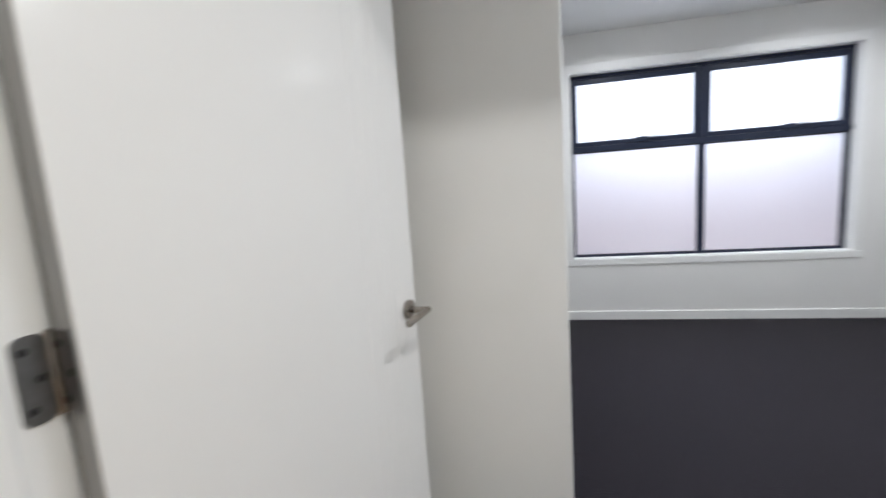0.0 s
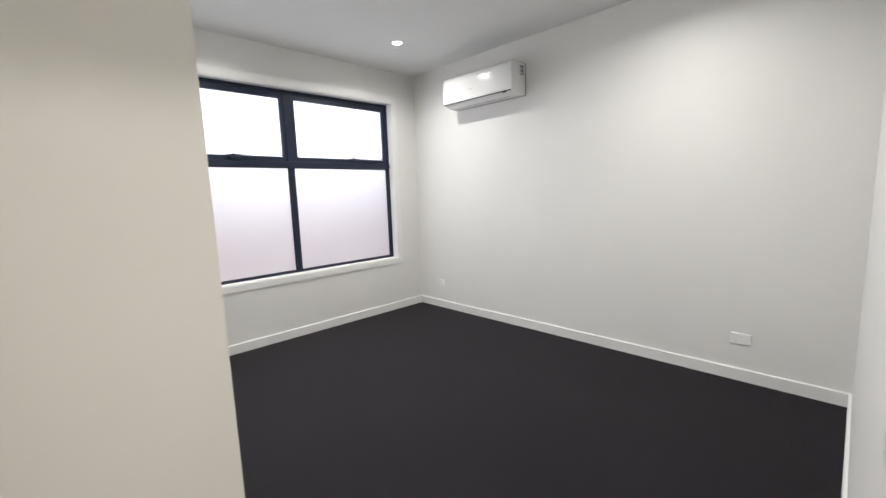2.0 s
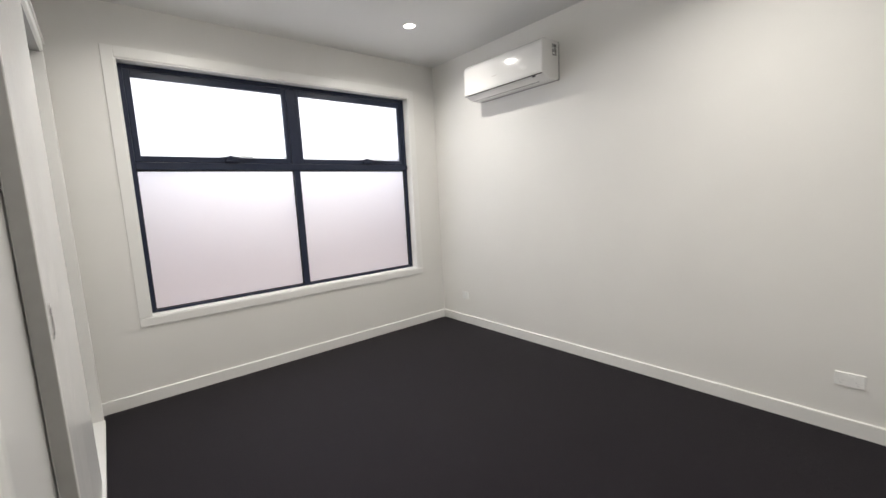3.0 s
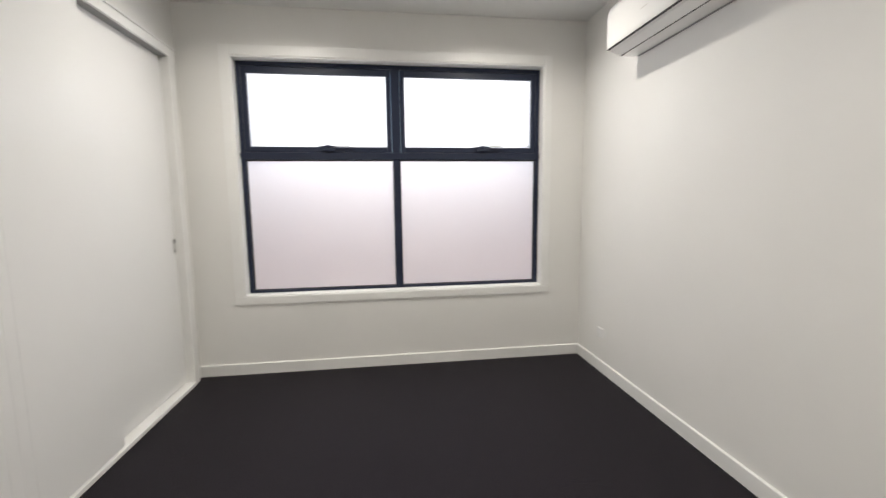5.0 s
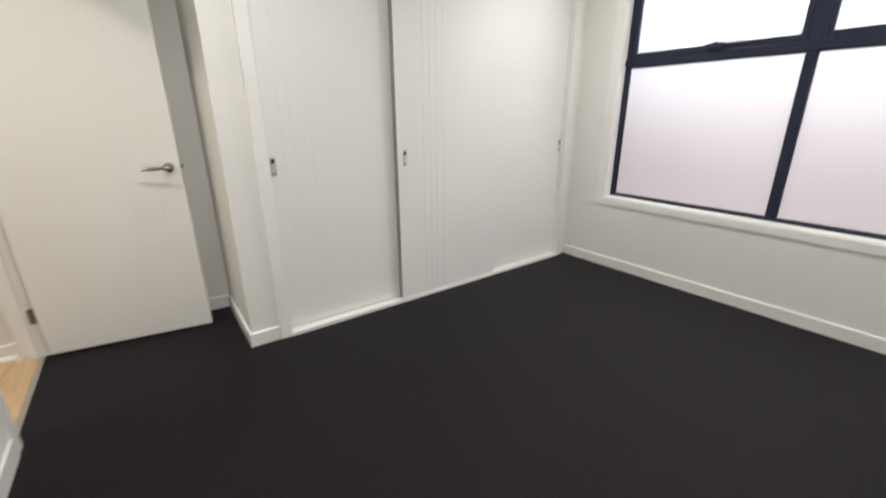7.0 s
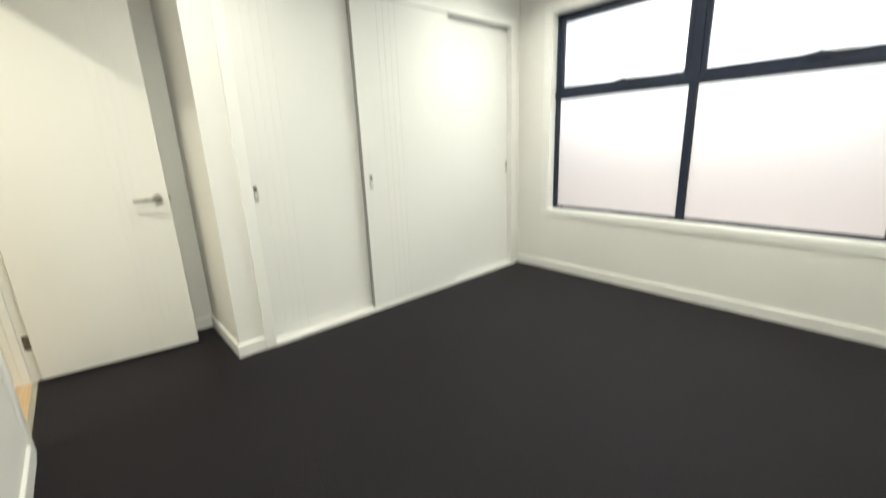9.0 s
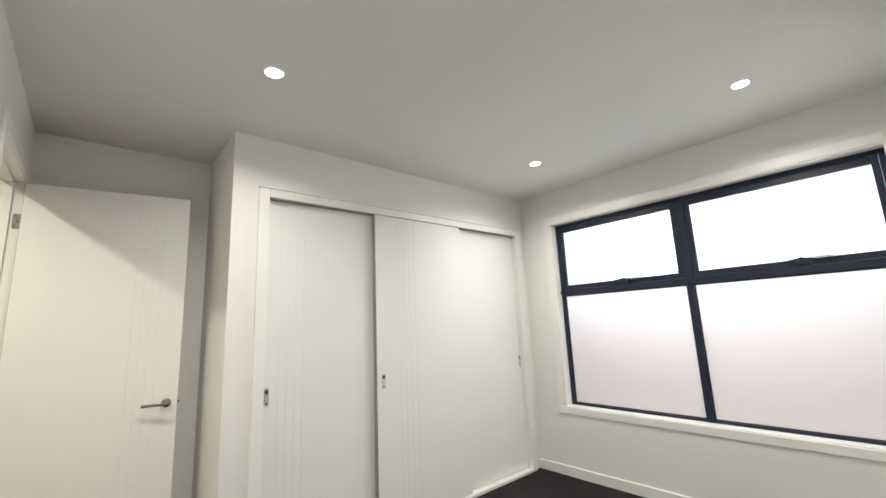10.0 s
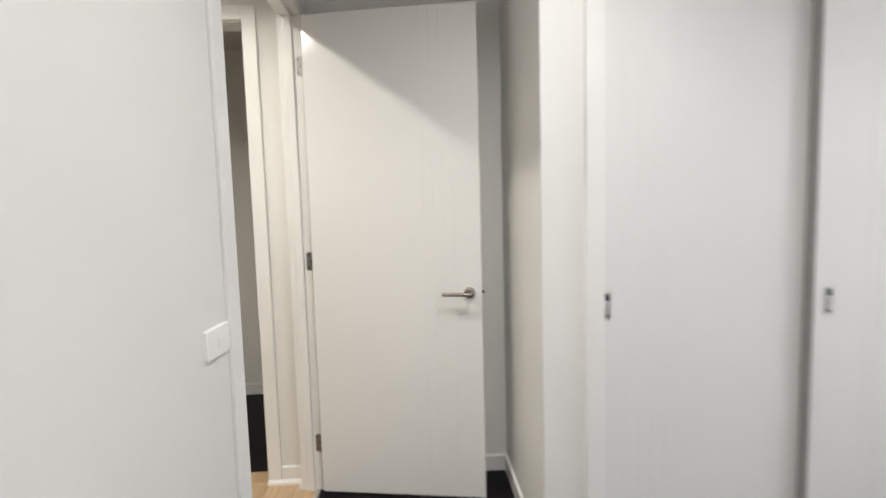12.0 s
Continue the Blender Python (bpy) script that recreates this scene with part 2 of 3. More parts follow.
# ---- the large structure ----
CH = 2.70                       # ceiling height
EAST, NORTH, SOUTH, WEST = 3.035, 2.858, -0.965, -0.684
HALL = -1.065                   # hall side of the door wall
setting("wall_north", wall_mesh("y", NORTH, 3.06, -0.80, 3.15, 0, CH, [(0.352, 2.700, 0.600, 2.362)]), WALL, "white painted plaster wall around a wide frosted window", "wall")
setting("wall_east", wall_mesh("x", EAST, 3.15, -2.60, NORTH, 0, CH), WALL, "plain white painted plaster wall under an air conditioner", "wall")
setting("wall_south", wall_mesh("y", SOUTH, HALL, WEST, EAST, 0, CH, [(-0.620, 0.258, 0, 2.365)]), WALL, "white painted plaster wall with the bedroom doorway", "wall")
setting("wall_west", wall_mesh("x", WEST, -0.80, HALL, NORTH, 0, CH), WALL, "white painted plaster wall behind the open door", "wall")
setting("wall_return", wall_mesh("y", 0.0, 0.09, WEST, -0.10, 0, CH), WALL, "white painted plaster end wall of the built-in wardrobe", "wall")
setting("wall_wardrobe", wall_mesh("x", 0.0, -0.10, 0.0, NORTH, 0, CH, [(0.165, 2.775, 0, 2.345)]), WALL, "white painted plaster wall above and beside the wardrobe doors", "wall")
setting("ceiling", box(-2.1, 3.15, -2.6, 3.06, CH, CH + 0.1), CEIL, "flat white painted plaster ceiling with recessed downlights", "ceiling")
setting("floor", box(WEST, EAST, -0.985, NORTH, -0.04, 0.0), CARPET, "dark charcoal loop carpet over the bedroom floor", "carpet")
# hall and the room across from it
setting("wall_hall_end", wall_mesh("x", -0.69, -0.785, -2.60, HALL, 0, CH, [(-2.125, -1.258, 0, 2.375)]), WALL, "white painted hall wall with a second doorway", "wall")
setting("wall_hall_south", wall_mesh("y", -2.30, -2.40, -0.69, EAST, 0, CH), WALL, "plain white painted hall wall", "wall")
setting("wall_next_room", wall_mesh("x", -1.86, -1.95, -2.60, HALL, 0, CH), WALL, "plain white wall of the room across the hall", "wall")
setting("wall_next_room_north", wall_mesh("y", HALL, -0.97, -1.95, -0.80, 0, CH), WALL, "plain white wall of the room across the hall", "wall")
setting("wall_next_room_south", wall_mesh("y", -2.50, -2.60, -1.86, -0.785, 0, CH), WALL, "plain white wall of the room across the hall", "wall")
setting("floor_next_room", box(-1.86, -0.785, -2.50, HALL, -0.04, 0.0), CARPET, "dark charcoal carpet in the room across the hall", "carpet")
# outside the window
setting("ground", box(-6, 9, 3.06, 14, -0.35, -0.25), SOIL, "pale gravel strip outside the window", "ground")
setting("fence", box(-6, 9, 4.35, 4.40, -0.25, 1.75), FENCE, "pale boundary fence behind the frosted glass", "fence")

SK, SKT = 0.085, 0.014          # skirting height and thickness


def skirting(name, axis, face, out, lo, hi, label="white gloss painted square skirting board along the carpet"):
    """out: +1 or -1, the way the board stands out from its wall."""
    a, b = face, face + out * SKT
    profile = [(a, 0), (b, 0), (b, SK - 0.004), (b - out * 0.004, SK), (a, SK)]
    return setting(name, prism(profile, lo, hi, axis), TRIM, label, "skirting board")


skirting("baseboard_north", "x", NORTH, -1, 0.0, EAST - SKT)
skirting("baseboard_east", "y", EAST, -1, SOUTH + SKT, NORTH)
skirting("baseboard_south", "x", SOUTH, 1, 0.311, EAST)
skirting("baseboard_west", "y", WEST, 1, SOUTH, -SKT)
skirting("baseboard_return", "x", 0.0, -1, WEST, 0.0)
skirting("baseboard_wardrobe", "y", 0.0, 1, -SKT, 0.155)
skirting("baseboard_hall_end", "y", -0.69, 1, -1.200, -1.095)
skirting("baseboard_next_room", "y", -1.86, 1, -2.50, HALL)



def scotia(name, profile, lo, hi, axis):
    """A small quarter-round painted moulding where the hall walls meet the boards."""
    return setting(name, prism(profile, lo, hi, axis), TRIM, "small white quarter-round moulding along the timber floor", "floor trim")


def quarter(face, out, size=0.019, steps=5):
    arc = [(face + out * size * math.cos(radians(90 * k / steps)), size * math.sin(radians(90 * k / steps))) for k in range(steps + 1)]
    return [(face, 0.0)] + arc


scotia("trim_hall_end", quarter(-0.674, 1), -1.272, -1.100, "y")
scotia("trim_hall_door", quarter(-1.081, -1), -0.655, -0.606, "x")

# door lining, stops and architraves of the bedroom doorway
JW, JE, JH = -0.600, 0.238, 2.345
lining = thing("door_frame", Matrix.Identity(4), "white gloss painted timber frame of the bedroom doorway", "door frame", kind="structure")
for x0, x1 in ((-0.620, JW), (JE, 0.258)):
    part("jamb", box(x0, x1, HALL - 0.002, SOUTH + 0.002, 0, 2.365, 0.0015), TRIM, lining)
part("head", box(JW, JE, HALL - 0.002, SOUTH + 0.002, JH, 2.365, 0.0015), TRIM, lining)
for x0, x1 in ((JW, JW + 0.011), (JE - 0.011, JE)):
    part("door_stop", box(x0, x1, -1.048, -1.008, 0, JH, 0.005, 3), TRIM, lining)
part("door_stop", box(JW + 0.011, JE - 0.011, -1.048, -1.008, JH - 0.011, JH, 0.005, 3), TRIM, lining)
for face, out in ((SOUTH, 0.012), (HALL, -0.016)):
    y0, y1 = sorted((face, face + out))
    part("architrave", box(JE + 0.006, JE + 0.073, y0, y1, 0, 2.419, 0.003), TRIM, lining)
    part("architrave", box(JW - 0.073, JW - 0.006, y0, y1, 0, 2.419, 0.003), TRIM, lining)
    part("architrave", box(JW - 0.006, JE + 0.006, y0, y1, 2.352, 2.419, 0.003), TRIM, lining)
strike = part("strike_plate", rounded_plate(0.042, 0.078, 0.0025, 0.011), STRIKE, lining, "dull satin nickel strike plate with a blue latch box")
strike.matrix_local = pose(JE, -0.984, 1.016, 0, 0, -90)
for nm, b, mt in (("latch_hole", rounded_plate(0.016, 0.034, 0.0032, 0.003), DARK), ("dust_box", rounded_plate(0.013, 0.022, 0.0040, 0.003), BLUE), ("screw", rod((0, 0, 0.029), (0, -0.0034, 0.029), 0.0038), DARKSTEEL), ("screw", rod((0, 0, -0.029), (0, -0.0034, -0.029), 0.0038), DARKSTEEL)):
    piece = part(nm, b, mt, strike)
    if nm == "latch_hole":
        piece.location = (0.007, 0, 0)
    elif nm == "dust_box":
        piece.location = (0.0095, 0, -0.003)
    else:
        piece.location = (0.005, 0, 0)

next_frame = thing("door_frame", Matrix.Identity(4), "white gloss painted timber frame of the doorway across the hall", "door frame", kind="structure")
for y0, y1 in ((-1.278, -1.258), (-2.125, -2.105)):
    part("jamb", box(-0.787, -0.688, y0, y1, 0, 2.375, 0.0015), TRIM, next_frame)
part("head", box(-0.787, -0.688, -2.105, -1.278, 2.355, 2.375, 0.0015), TRIM, next_frame)
part("architrave", box(-0.69, -0.674, -1.272, -1.205, 0, 2.429, 0.003), TRIM, next_frame)
part("architrave", box(-0.69, -0.674, -2.200, -2.111, 0, 2.429, 0.003), TRIM, next_frame)
part("architrave", box(-0.69, -0.674, -2.111, -1.272, 2.361, 2.429, 0.003), TRIM, next_frame)

setting("threshold_strip", prism([(-1.008, 0.0), (-0.980, 0.0), (-0.984, 0.004), (-1.004, 0.004)], JW, JE, "x"), ALU, "thin aluminium strip between carpet and timber floor", "floor trim")


# ---- window ----
win = thing("window_1", Matrix.Identity(4), "wide charcoal aluminium window with four frosted panes", "window", kind="structure")
WX0, WX1, WZ0, WZ1, WF = 0.364, 2.690, 0.615, 2.352, 2.945
# white timber reveal
for b in (box(0.352, 0.3635, NORTH + 0.001, WF + 0.02, 0.600, 2.362), box(2.6905, 2.700, NORTH + 0.001, WF + 0.02, 0.600, 2.362)):
    part("reveal", b, TRIM, win)
part("reveal", box(0.3635, 2.6905, NORTH + 0.001, WF + 0.02, 2.3525, 2.362), TRIM, win)
part("window_sill", box(0.3635, 2.6905, NORTH - 0.001, WF + 0.02, 0.600, 0.6145, 0.002), TRIM, win, "white painted timber sill board")
# architraves on the wall face
part("architrave", box(0.285, 0.352, NORTH - 0.008, NORTH, 0.608, 2.432, 0.003), TRIM, win)
part("architrave", box(2.700, 2.757, NORTH - 0.008, NORTH, 0.608, 2.432, 0.003), TRIM, win)
part("architrave", box(0.352, 2.700, NORTH - 0.008, NORTH, 2.362, 2.432, 0.003), TRIM, win)
part("architrave", box(0.285, 2.757, NORTH - 0.010, NORTH, 0.545, 0.606, 0.003), TRIM, win)
MX = 1.525                      # mullion centre
for nm, b in (("jamb", box(WX0, WX0 + 0.030, WF, WF + 0.042, WZ0, WZ1, 0.002)), ("jamb", box(WX1 - 0.030, WX1, WF, WF + 0.042, WZ0, WZ1, 0.002)),
              ("head", box(WX0 + 0.03, WX1 - 0.03, WF, WF + 0.042, WZ1 - 0.030, WZ1, 0.002)), ("bottom_rail", box(WX0 + 0.03, WX1 - 0.03, WF, WF + 0.042, WZ0, WZ0 + 0.017, 0.002)),
              ("transom", box(WX0 + 0.03, WX1 - 0.03, WF - 0.004, WF + 0.042, 1.640, 1.694, 0.003)), ("mullion", box(MX - 0.026, MX + 0.026, WF - 0.002, WF + 0.042, WZ0 + 0.017, 1.640, 0.002)),
              ("mullion", box(MX - 0.034, MX + 0.034, WF - 0.002, WF + 0.042, 1.694, WZ1 - 0.03, 0.002))):
    part(nm, b, POWDER, win)
# small end caps of the transom, standing over the reveal
for x0, x1 in ((WX0 - 0.006, WX0 + 0.014), (WX1 - 0.014, WX1 + 0.006)):
    part("transom_cap", box(x0, x1, WF - 0.014, WF, 1.650, 1.690, 0.003), POWDER, win)
for lo, hi in ((WX0 + 0.03, MX - 0.034), (MX + 0.034, WX1 - 0.03)):
    # opening sash above
    sash = part("sash", box(lo + 0.002, lo + 0.038, WF + 0.006, WF + 0.040, 1.696, WZ1 - 0.032, 0.004), POWDER, win)
    part("sash_rail", box(hi - 0.038, hi - 0.002, WF + 0.006, WF + 0.040, 1.696, WZ1 - 0.032, 0.004), POWDER, sash)
    part("sash_rail", box(lo + 0.038, hi - 0.038, WF + 0.006, WF + 0.040, WZ1 - 0.081, WZ1 - 0.032, 0.004), POWDER, sash)
    part("sash_rail", box(lo + 0.038, hi - 0.038, WF + 0.006, WF + 0.040, 1.696, 1.738, 0.004), POWDER, sash)
    pane = part("pane", box(lo + 0.036, hi - 0.036, WF + 0.030, WF + 0.036, 1.736, WZ1 - 0.079), FROST, win, "frosted glass pane")
    pane.visible_shadow = False
    part("stopper", rod((hi - 0.052, WF + 0.022, 1.752), (hi - 0.052, WF + 0.031, 1.752), 0.006), RUBBER, win)
    # fixed light below with its glazing bead
    lo, hi = (lo, MX - 0.026) if lo < 1 else (MX + 0.026, hi)
    bead = part("glazing_bead", box(lo + 0.001, lo + 0.005, WF + 0.012, WF + 0.04, WZ0 + 0.018, 1.639, 0.002), RUBBER, win)
    part("bead", box(hi - 0.005, hi - 0.001, WF + 0.012, WF + 0.04, WZ0 + 0.018, 1.639, 0.002), RUBBER, bead)
    part("bead", box(lo + 0.005, hi - 0.005, WF + 0.012, WF + 0.04, WZ0 + 0.018, WZ0 + 0.023, 0.002), RUBBER, bead)
    part("bead", box(lo + 0.005, hi - 0.005, WF + 0.012, WF + 0.04, 1.631, 1.639, 0.002), RUBBER, bead)
    pane = part("pane", box(lo + 0.004, hi - 0.004, WF + 0.030, WF + 0.036, WZ0 + 0.022, 1.632), FROST, win, "frosted glass pane")
    pane.visible_shadow = False
    # chain winder with its folded handle
    wx = 1.015 if lo < 1 else 2.225
    winder = part("winder", box(wx - 0.050, wx + 0.040, WF - 0.024, WF + 0.006, 1.700, 1.728, 0.007, 3), POWDER, win, "charcoal chain winder with a bright folded handle")
    part("hub", rod((wx - 0.010, WF - 0.016, 1.726), (wx - 0.010, WF - 0.016, 1.752), 0.010, 16, 0.003), POWDER, winder)
    part("crank", prism([(wx - 0.080, 1.730), (wx - 0.080, 1.737), (wx - 0.050, 1.741), (wx - 0.025, 1.745), (wx + 0.010, 1.745), (wx + 0.036, 1.741), (wx + 0.050, 1.737), (wx + 0.050, 1.730)], WF - 0.024, WF - 0.012, "y"), POWDER, winder)
    part("crank_handle", rod((wx + 0.040, WF - 0.018, 1.745), (wx + 0.155, WF - 0.018, 1.743), 0.0065, 12, 0.001), PLATE, winder)



# ---- bedroom door ----
def grooved_slab(width, height, thick, grooves, depth=0.0015, half=0.0016, both=False):
    """A flush door: its hinge edge at x = 0, its face at y = 0 and its back at y = thick, with upright V grooves in the face."""
    c = 0.0015
    line = [(0, thick - c), (0, c), (c, 0)]
    for g in grooves:
        line += [(g - half, 0), (g, depth), (g + half, 0)]
    line += [(width - c, 0), (width, c), (width, thick - c), (width - c, thick), (c, thick)]
    return prism(line, 0, height, "z")


def lever(parent, x, z, toward):
    """A round rose and a straight return lever on a face at y = 0; toward: +1 or -1 along x."""
    handle = part("lever_handle", rod((x, 0, z), (x, -0.0135, z), 0.0265, 32, 0.002), STEEL, parent, "brushed steel lever handle on a round rose", True)
    part("neck", rod((x, -0.012, z), (x, -0.058, z), 0.0092, 20, 0.001), STEEL, handle, smooth=True)
    part("grip", rod((x - toward * 0.009, -0.060, z), (x + toward * 0.123, -0.060, z), 0.0090, 20, 0.0012), STEEL, handle, smooth=True)
    return handle


def smooth_by_angle(ob, degrees=40):
    me = ob.data
    for p in me.polygons:
        p.use_smooth = True
    me.set_sharp_from_angle(angle=radians(degrees))


LW, LH, LT = 0.816, 2.316, 0.035
turn = math.degrees(math.atan2(0.812, 0.126))
door = thing("door_1", pose(-0.566, -0.960, 0.014, 0, 0, turn), "white painted flush door standing open into the room", "door", kind="structure")
part("leaf", grooved_slab(LW, LH, LT, (0.553, 0.598, 0.643, 0.688), 0.0011, 0.0013), DOORP, door)
lever(door, 0.758, 1.005, -1)
back = lever(door, 0, 0, 1)
back.matrix_local = pose(0.758, LT, 1.005, 0, 0, 180)
part("latch_plate", box(LW, LW + 0.0012, 0.006, 0.029, 0.965, 1.045, 0.0004), STEEL, door)
part("latch_bolt", prism([(LW, 0.012), (LW + 0.011, 0.023), (LW, 0.024)], 0.996, 1.014, "z"), STEEL, door)
for z in (0.235, 1.162, 2.095):
    hinge = part("hinge", rod((-0.006, 0.036, z - 0.045), (-0.006, 0.036, z + 0.045), 0.0062, 16, 0.001), STEEL, door, "steel butt hinge", True)
    leaf = part("hinge_leaf", rounded_plate(0.034, 0.090, 0.0022, 0.006, 0.0005), HINGE, hinge)
    leaf.matrix_local = pose(-0.0016, 0.0185, z, 0, 0, -90)
    m = door.matrix_world.inverted()
    jamb_leaf = part("jamb_leaf", rounded_plate(0.030, 0.090, 0.0022, 0.009, 0.0005), HINGE, hinge, "dark steel hinge leaf let into the jamb")
    jamb_leaf.matrix_local = m @ pose(JW, -0.981, z + 0.014, 0, 0, 90)
    for dz in (-0.030, 0.0, 0.030):
        spot = -0.006 if dz else 0.006
        screw = part("screw", rod((spot, 0, dz), (spot, -0.0029, dz), 0.0042, 14), DARK, hinge)
        screw.matrix_local = m @ pose(JW, -0.981, z + 0.014, 0, 0, 90)
        screw = part("screw", rod((spot, 0, dz), (spot, -0.0029, dz), 0.0042, 14), DARK, hinge)
        screw.matrix_local = pose(-0.0016, 0.0185, z, 0, 0, -90)
# added grey strip: darkens the hinge edge like the shade in the jamb gap
part("edge_shade", box(-0.0016, 0.0, 0.0015, LT - 0.0015, 0.002, LH - 0.002), EDGE_SHADE, door, "thin grey strip standing in for shade on the door edge")

# ---- wardrobe ----
robe = thing("wardrobe_frame", Matrix.Identity(4), "white painted timber frame around three sliding wardrobe doors", "wardrobe frame", kind="structure")
part("jamb", box(-0.105, 0.022, 0.155, 0.222, 0, 2.349, 0.002), TRIM, robe)
part("jamb", box(-0.105, 0.022, 2.716, 2.785, 0, 2.349, 0.002), TRIM, robe)
part("head", box(-0.105, 0.026, 0.222, 2.716, 2.293, 2.349, 0.002), TRIM, robe)
part("top_track", box(-0.100, 0.010, 0.222, 2.716, 2.2905, 2.2935), GREY, robe, "grey sliding door track")
part("head_bead", box(-0.002, 0.036, 0.150, 2.790, 2.349, 2.359, 0.002), TRIM, robe)
part("bottom_track", box(-0.105, 0.030, 0.222, 2.716, 0.0, 0.024, 0.002), TRIM, robe)
part("guide_rail", box(-0.060, -0.052, 0.222, 2.716, 0.024, 0.030), ALU, robe)


def sliding_door(y0, y1, face, grooves, pull_y, label, thick=0.030):
    """A white flush door hung in the wardrobe frame; its face looks into the room."""
    d = thing("sliding_door", pose(face, y0, 0.0305, 0, 0, 90), label, "sliding door", "wardrobe doors")
    part("panel", grooved_slab(y1 - y0, 2.257, thick, grooves), ROBEP, d)
    # forward door: added grey strips deepen the shade on its side edges
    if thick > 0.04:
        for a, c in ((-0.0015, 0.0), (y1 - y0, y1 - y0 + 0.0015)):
            part("edge_shade", box(a, c, 0.003, thick - 0.002, 0.004, 2.253), EDGE_SHADE, d, "thin grey strip standing in for shade on the door edge")
    pull = part("flush_pull", rounded_plate(0.033, 0.110, 0.0022, 0.003, 0.0006), PLATE, d, "satin nickel flush pull")
    pull.matrix_local = pose(pull_y - y0, 0, 0.994)
    part("recess", rounded_plate(0.021, 0.090, 0.0028, 0.002, 0.0003), GREY, pull)
    part("finger_hole", rounded_plate(0.018, 0.022, 0.0034, 0.002, 0.0003), DARK, pull).location = (0, 0, 0.030)
    part("latch_tab", box(-0.0085, 0.0085, -0.0060, -0.002, -0.034, 0.017, 0.0014), PLATE, pull)
    part("latch_slot", rounded_plate(0.018, 0.006, 0.0034, 0.002, 0.0003), DARKSTEEL, pull).location = (0, 0, -0.040)
    return d


sliding_door(0.190, 1.075, -0.036, (0.130, 0.183, 0.236, 0.289), 0.254, "white wardrobe sliding door with four upright grooves, set back")
sliding_door(1.018, 1.912, 0.016, (0.205, 0.258, 0.311, 0.364), 1.072, "white wardrobe sliding door with four upright grooves, standing forward", 0.046)
sliding_door(1.870, 2.730, -0.036, (), 2.700, "plain white wardrobe sliding door beside the window wall")


# ---- downlights ----
def ring_mesh(r0, r1, z0, z1, seg=40):
    bm = bmesh.new()
    rows = [[bm.verts.new((r * math.cos(2 * math.pi * k / seg), r * math.sin(2 * math.pi * k / seg), z)) for k in range(seg)] for r, z in ((r1, z1), (r1, z0 + 0.002), (r1 - 0.003, z0), (r0 + 0.003, z0), (r0, z0 + 0.004), (r0, z1))]
    for a, b in zip(rows, rows[1:] + rows[:1]):
        for k in range(seg):
            bm.faces.new((a[k], a[(k + 1) % seg], b[(k + 1) % seg], b[k]))
    return bm


def downlight(x, y, watts, colour, label, group):
    d = thing("downlight", pose(x, y, CH), label, "downlight", group)
    part("rim", ring_mesh(0.040, 0.052, -0.006, 0.0), PLASTIC, d, smooth=False)
    part("diffuser", rod((0, 0, -0.0085), (0, 0, 0), 0.0395, 40, 0.003), GLOW, d, "glowing round diffuser")
    lamp = bpy.data.lights.new("downlight_lamp", 'AREA')
    lamp.shape, lamp.size, lamp.energy, lamp.color = 'DISK', 0.076, watts, colour
    lamp.spread = radians(152)
    ob = new("downlight_lamp", lamp)
    ob.parent = d
    ob.location = (0, 0, -0.0105)
    return d


for x, y in ((0.772, -0.013), (0.788, 2.096), (2.216, 2.110), (2.216, -0.013)):
    downlight(x, y, DOWN_W, (1.0, 0.95, 0.87), "small round white LED downlight, lit, flush with the ceiling", "bedroom downlights")
downlight(0.30, -1.53, HALL_W, (1.0, 0.92, 0.78), "small round white LED downlight, lit, above the hall", "hall downlights")

# ---- air conditioner ----
AY0, AY1 = 1.298, 2.148
ac = thing("air_conditioner", pose(EAST, (AY0 + AY1) / 2, 2.20), "white wall-mounted split air conditioner high on the wall", "air conditioner")
half = (AY1 - AY0) / 2
shell = [(-0.001, 0.012), (-0.001, 0.285), (-0.160, 0.285), (-0.186, 0.281), (-0.203, 0.270), (-0.212, 0.252), (-0.2155, 0.225), (-0.2165, 0.060), (-0.215, 0.040), (-0.210, 0.030), (-0.198, 0.022), (-0.130, -0.004), (-0.040, -0.006), (-0.012, 0.000)]
bm = prism(shell, -half, half, "y")
ends = [e for e in bm.edges if any(len(f.verts) > 4 for f in e.link_faces)]
bmesh.ops.bevel(bm, geom=ends, offset=0.012, segments=4, affect='EDGES', profile=0.5)
body = part("casing", bm, ACSHELL, ac)
smooth_by_angle(body, 30)
part("back_plate", box(-0.006, -0.0005, -half - 0.004, half + 0.004, -0.004, 0.280, 0.003), GREY, ac)
part("front_gap", box(-0.2172, -0.1985, -half + 0.012, half - 0.006, 0.0250, 0.0288), DARK, ac)
vane = part("air_vane", prism([(-0.196, 0.0185), (-0.135, -0.0050), (-0.134, -0.0078), (-0.197, 0.0155)], -half + 0.10, half - 0.014, "y"), ACSHELL, ac)
part("outlet_slot", prism([(-0.1345, -0.0030), (-0.1235, -0.0052), (-0.1235, -0.0078), (-0.1345, -0.0072)], -half + 0.10, half - 0.014, "y"), DARK, ac)
part("display", box(-0.2178, -0.2155, -half + 0.050, -half + 0.075, 0.043, 0.055, 0.0008), PLASTIC, ac)
part("receiver", rod((-0.203, -half + 0.105, 0.020), (-0.203, -half + 0.075, 0.020), 0.006, 12), DARK, ac)
part("badge", box(-0.2172, -0.2163, 0.030, 0.085, 0.119, 0.125), ALU, ac)
label_plate = part("rating_label", box(-0.090, -0.035, -half - 0.0008, -half + 0.002, 0.170, 0.255, 0.0003), GREY, ac, "small grey printed rating label")
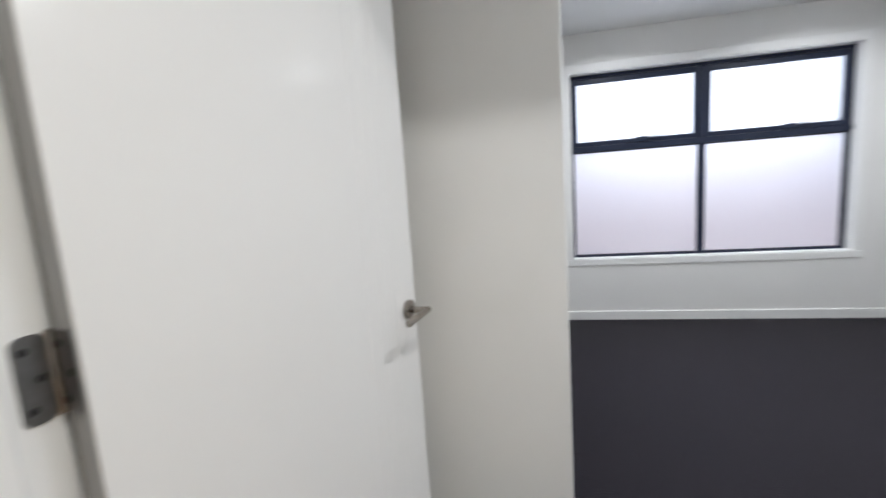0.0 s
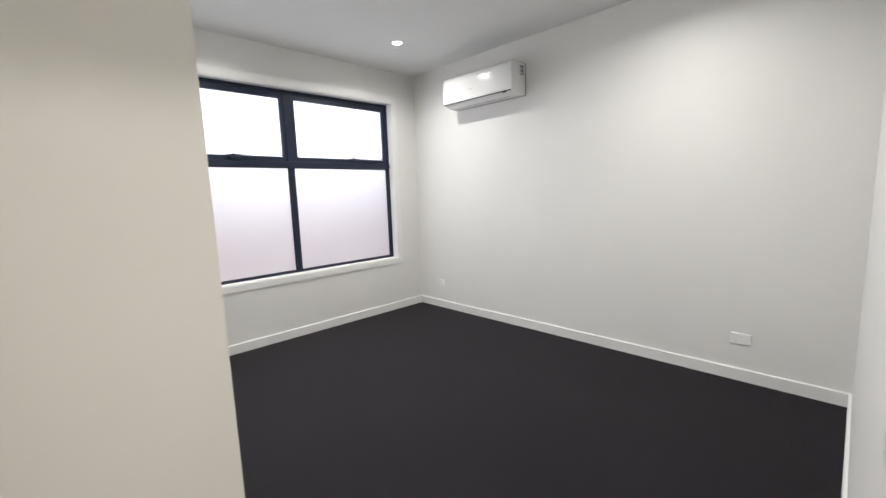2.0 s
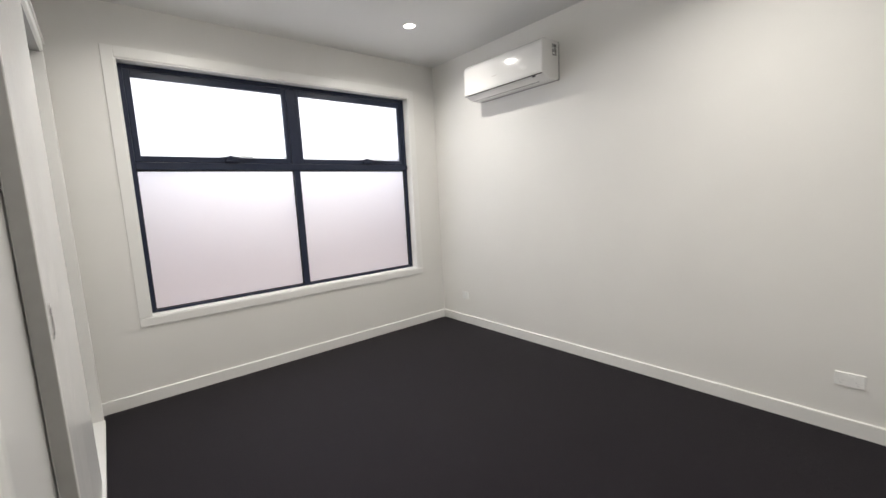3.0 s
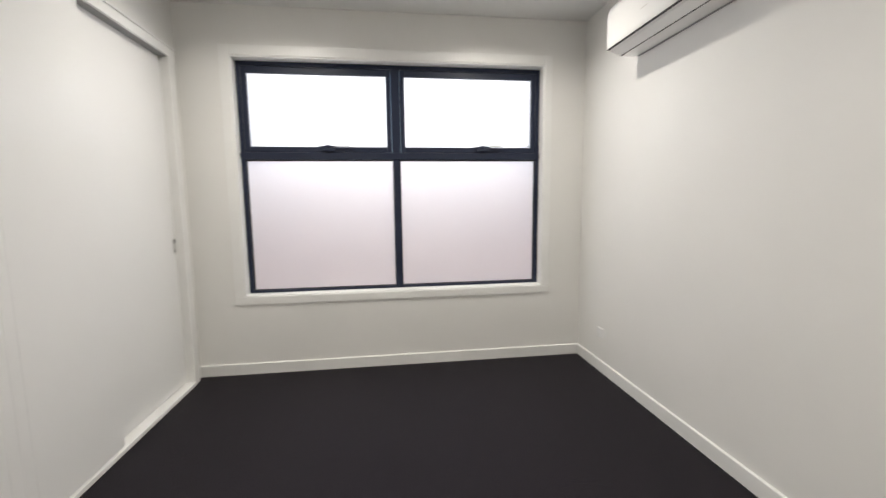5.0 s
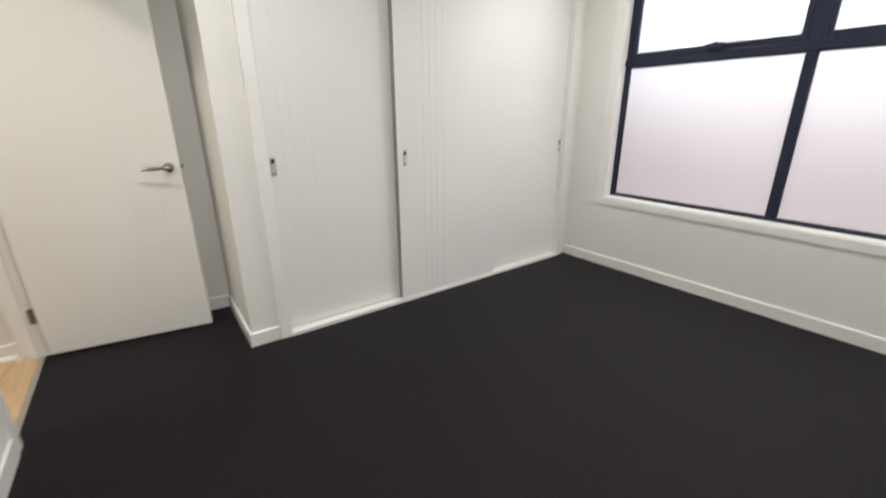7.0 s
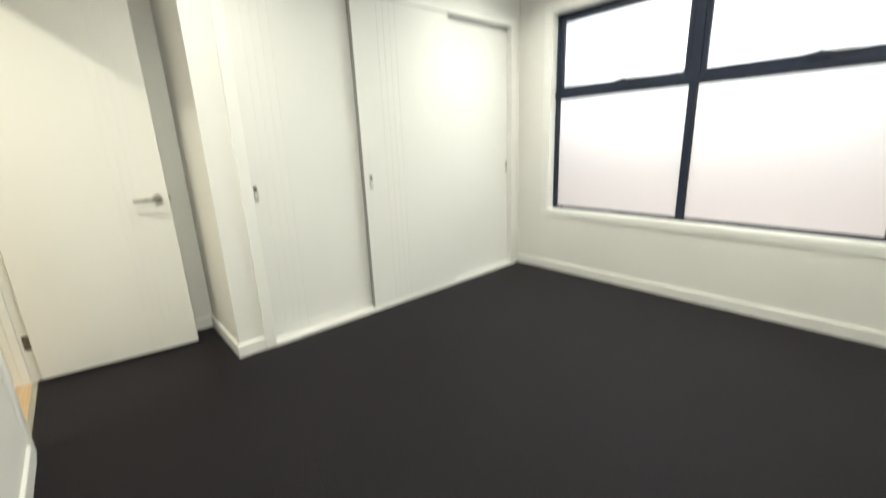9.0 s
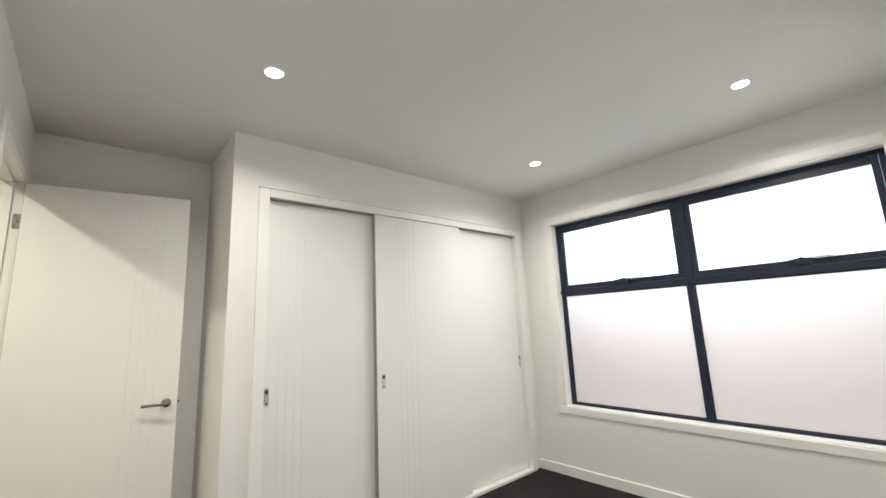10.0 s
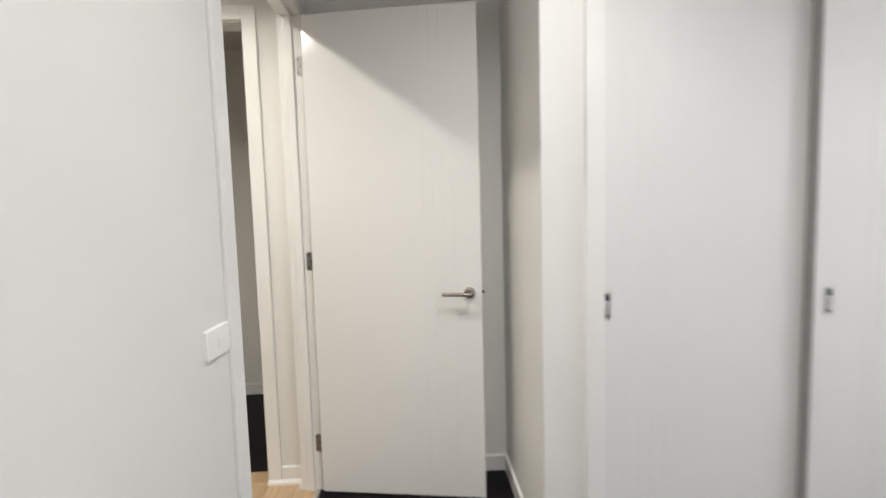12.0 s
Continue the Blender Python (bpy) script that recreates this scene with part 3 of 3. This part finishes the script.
for k, (a, b) in enumerate(((-0.084, -0.060), (-0.054, -0.042), (-0.084, -0.070), (-0.062, -0.042))):
    part("print_bar", box(a, b, -half - 0.0014, -half - 0.0006, 0.182 + 0.018 * k, 0.192 + 0.018 * k), DARK if k % 2 else PLASTIC, label_plate)


# ---- sockets and switch ----
def socket(m, label, double=True):
    s = thing("power_outlet" if double else "wall_outlet", m, label, "power outlet" if double else "wall outlet")
    part("plate", rounded_plate(0.116 if double else 0.078, 0.074, 0.008 if double else 0.013, 0.004, 0.002), PLASTIC, s)
    if double:
        for x in (-0.032, 0.032):
            part("rocker", box(x * 0.30 - 0.007, x * 0.30 + 0.007, -0.0105, -0.007, 0.010, 0.026, 0.0012), PLASTIC, s)
            for k, (dx, dz, a) in enumerate(((-0.007, -0.008, 30), (0.007, -0.008, -30), (0, -0.022, 0))):
                slot = part("socket_slot", box(-0.0008, 0.0008, -0.0084, -0.007, -0.0035, 0.0035), GREY, s)
                slot.matrix_local = pose(x + dx, 0, dz, 0, a, 0)
    else:
        part("insert", rounded_plate(0.030, 0.030, 0.0145, 0.003, 0.001), PLASTIC, s)
    return s


socket(pose(EAST, -0.415, 0.294, 0, 0, -90), "white double power outlet low on the white wall")
socket(pose(EAST, 2.490, 0.298, 0, 0, -90), "small white wall outlet plate near the window corner", False)
switch = thing("light_switch", pose(0.371, SOUTH, 1.066, 0, 0, 180), "white single light switch plate beside the door architrave", "light switch")
part("plate", rounded_plate(0.116, 0.076, 0.009, 0.004, 0.002), PLASTIC, switch)
part("rocker", box(-0.0075, 0.0075, -0.0125, -0.008, -0.012, 0.012, 0.0015), PLASTIC, switch)

# ---- hall floor boards ----
hall = tagged(link_mesh("floor_hall", box(-0.69, EAST, -2.40, -0.99, -0.06, -0.016), OAK), "pale oak timber boards along the hall", "timber floor", kind="structure")
BOARD = 0.138
for k in range(10):
    y1 = -0.9925 - k * BOARD
    for lo, hi in ((-0.688, 0.35 + 0.28 * (k % 3)), (0.352 + 0.28 * (k % 3), EAST)):
        part("plank", box(lo, hi, y1 - BOARD + 0.0012, y1, -0.016, 0.0, 0.0008, 1), OAK, hall)
part("plank", box(-0.785, -0.690, -2.105, -1.278, -0.016, 0.0, 0.0008, 1), OAK, hall)
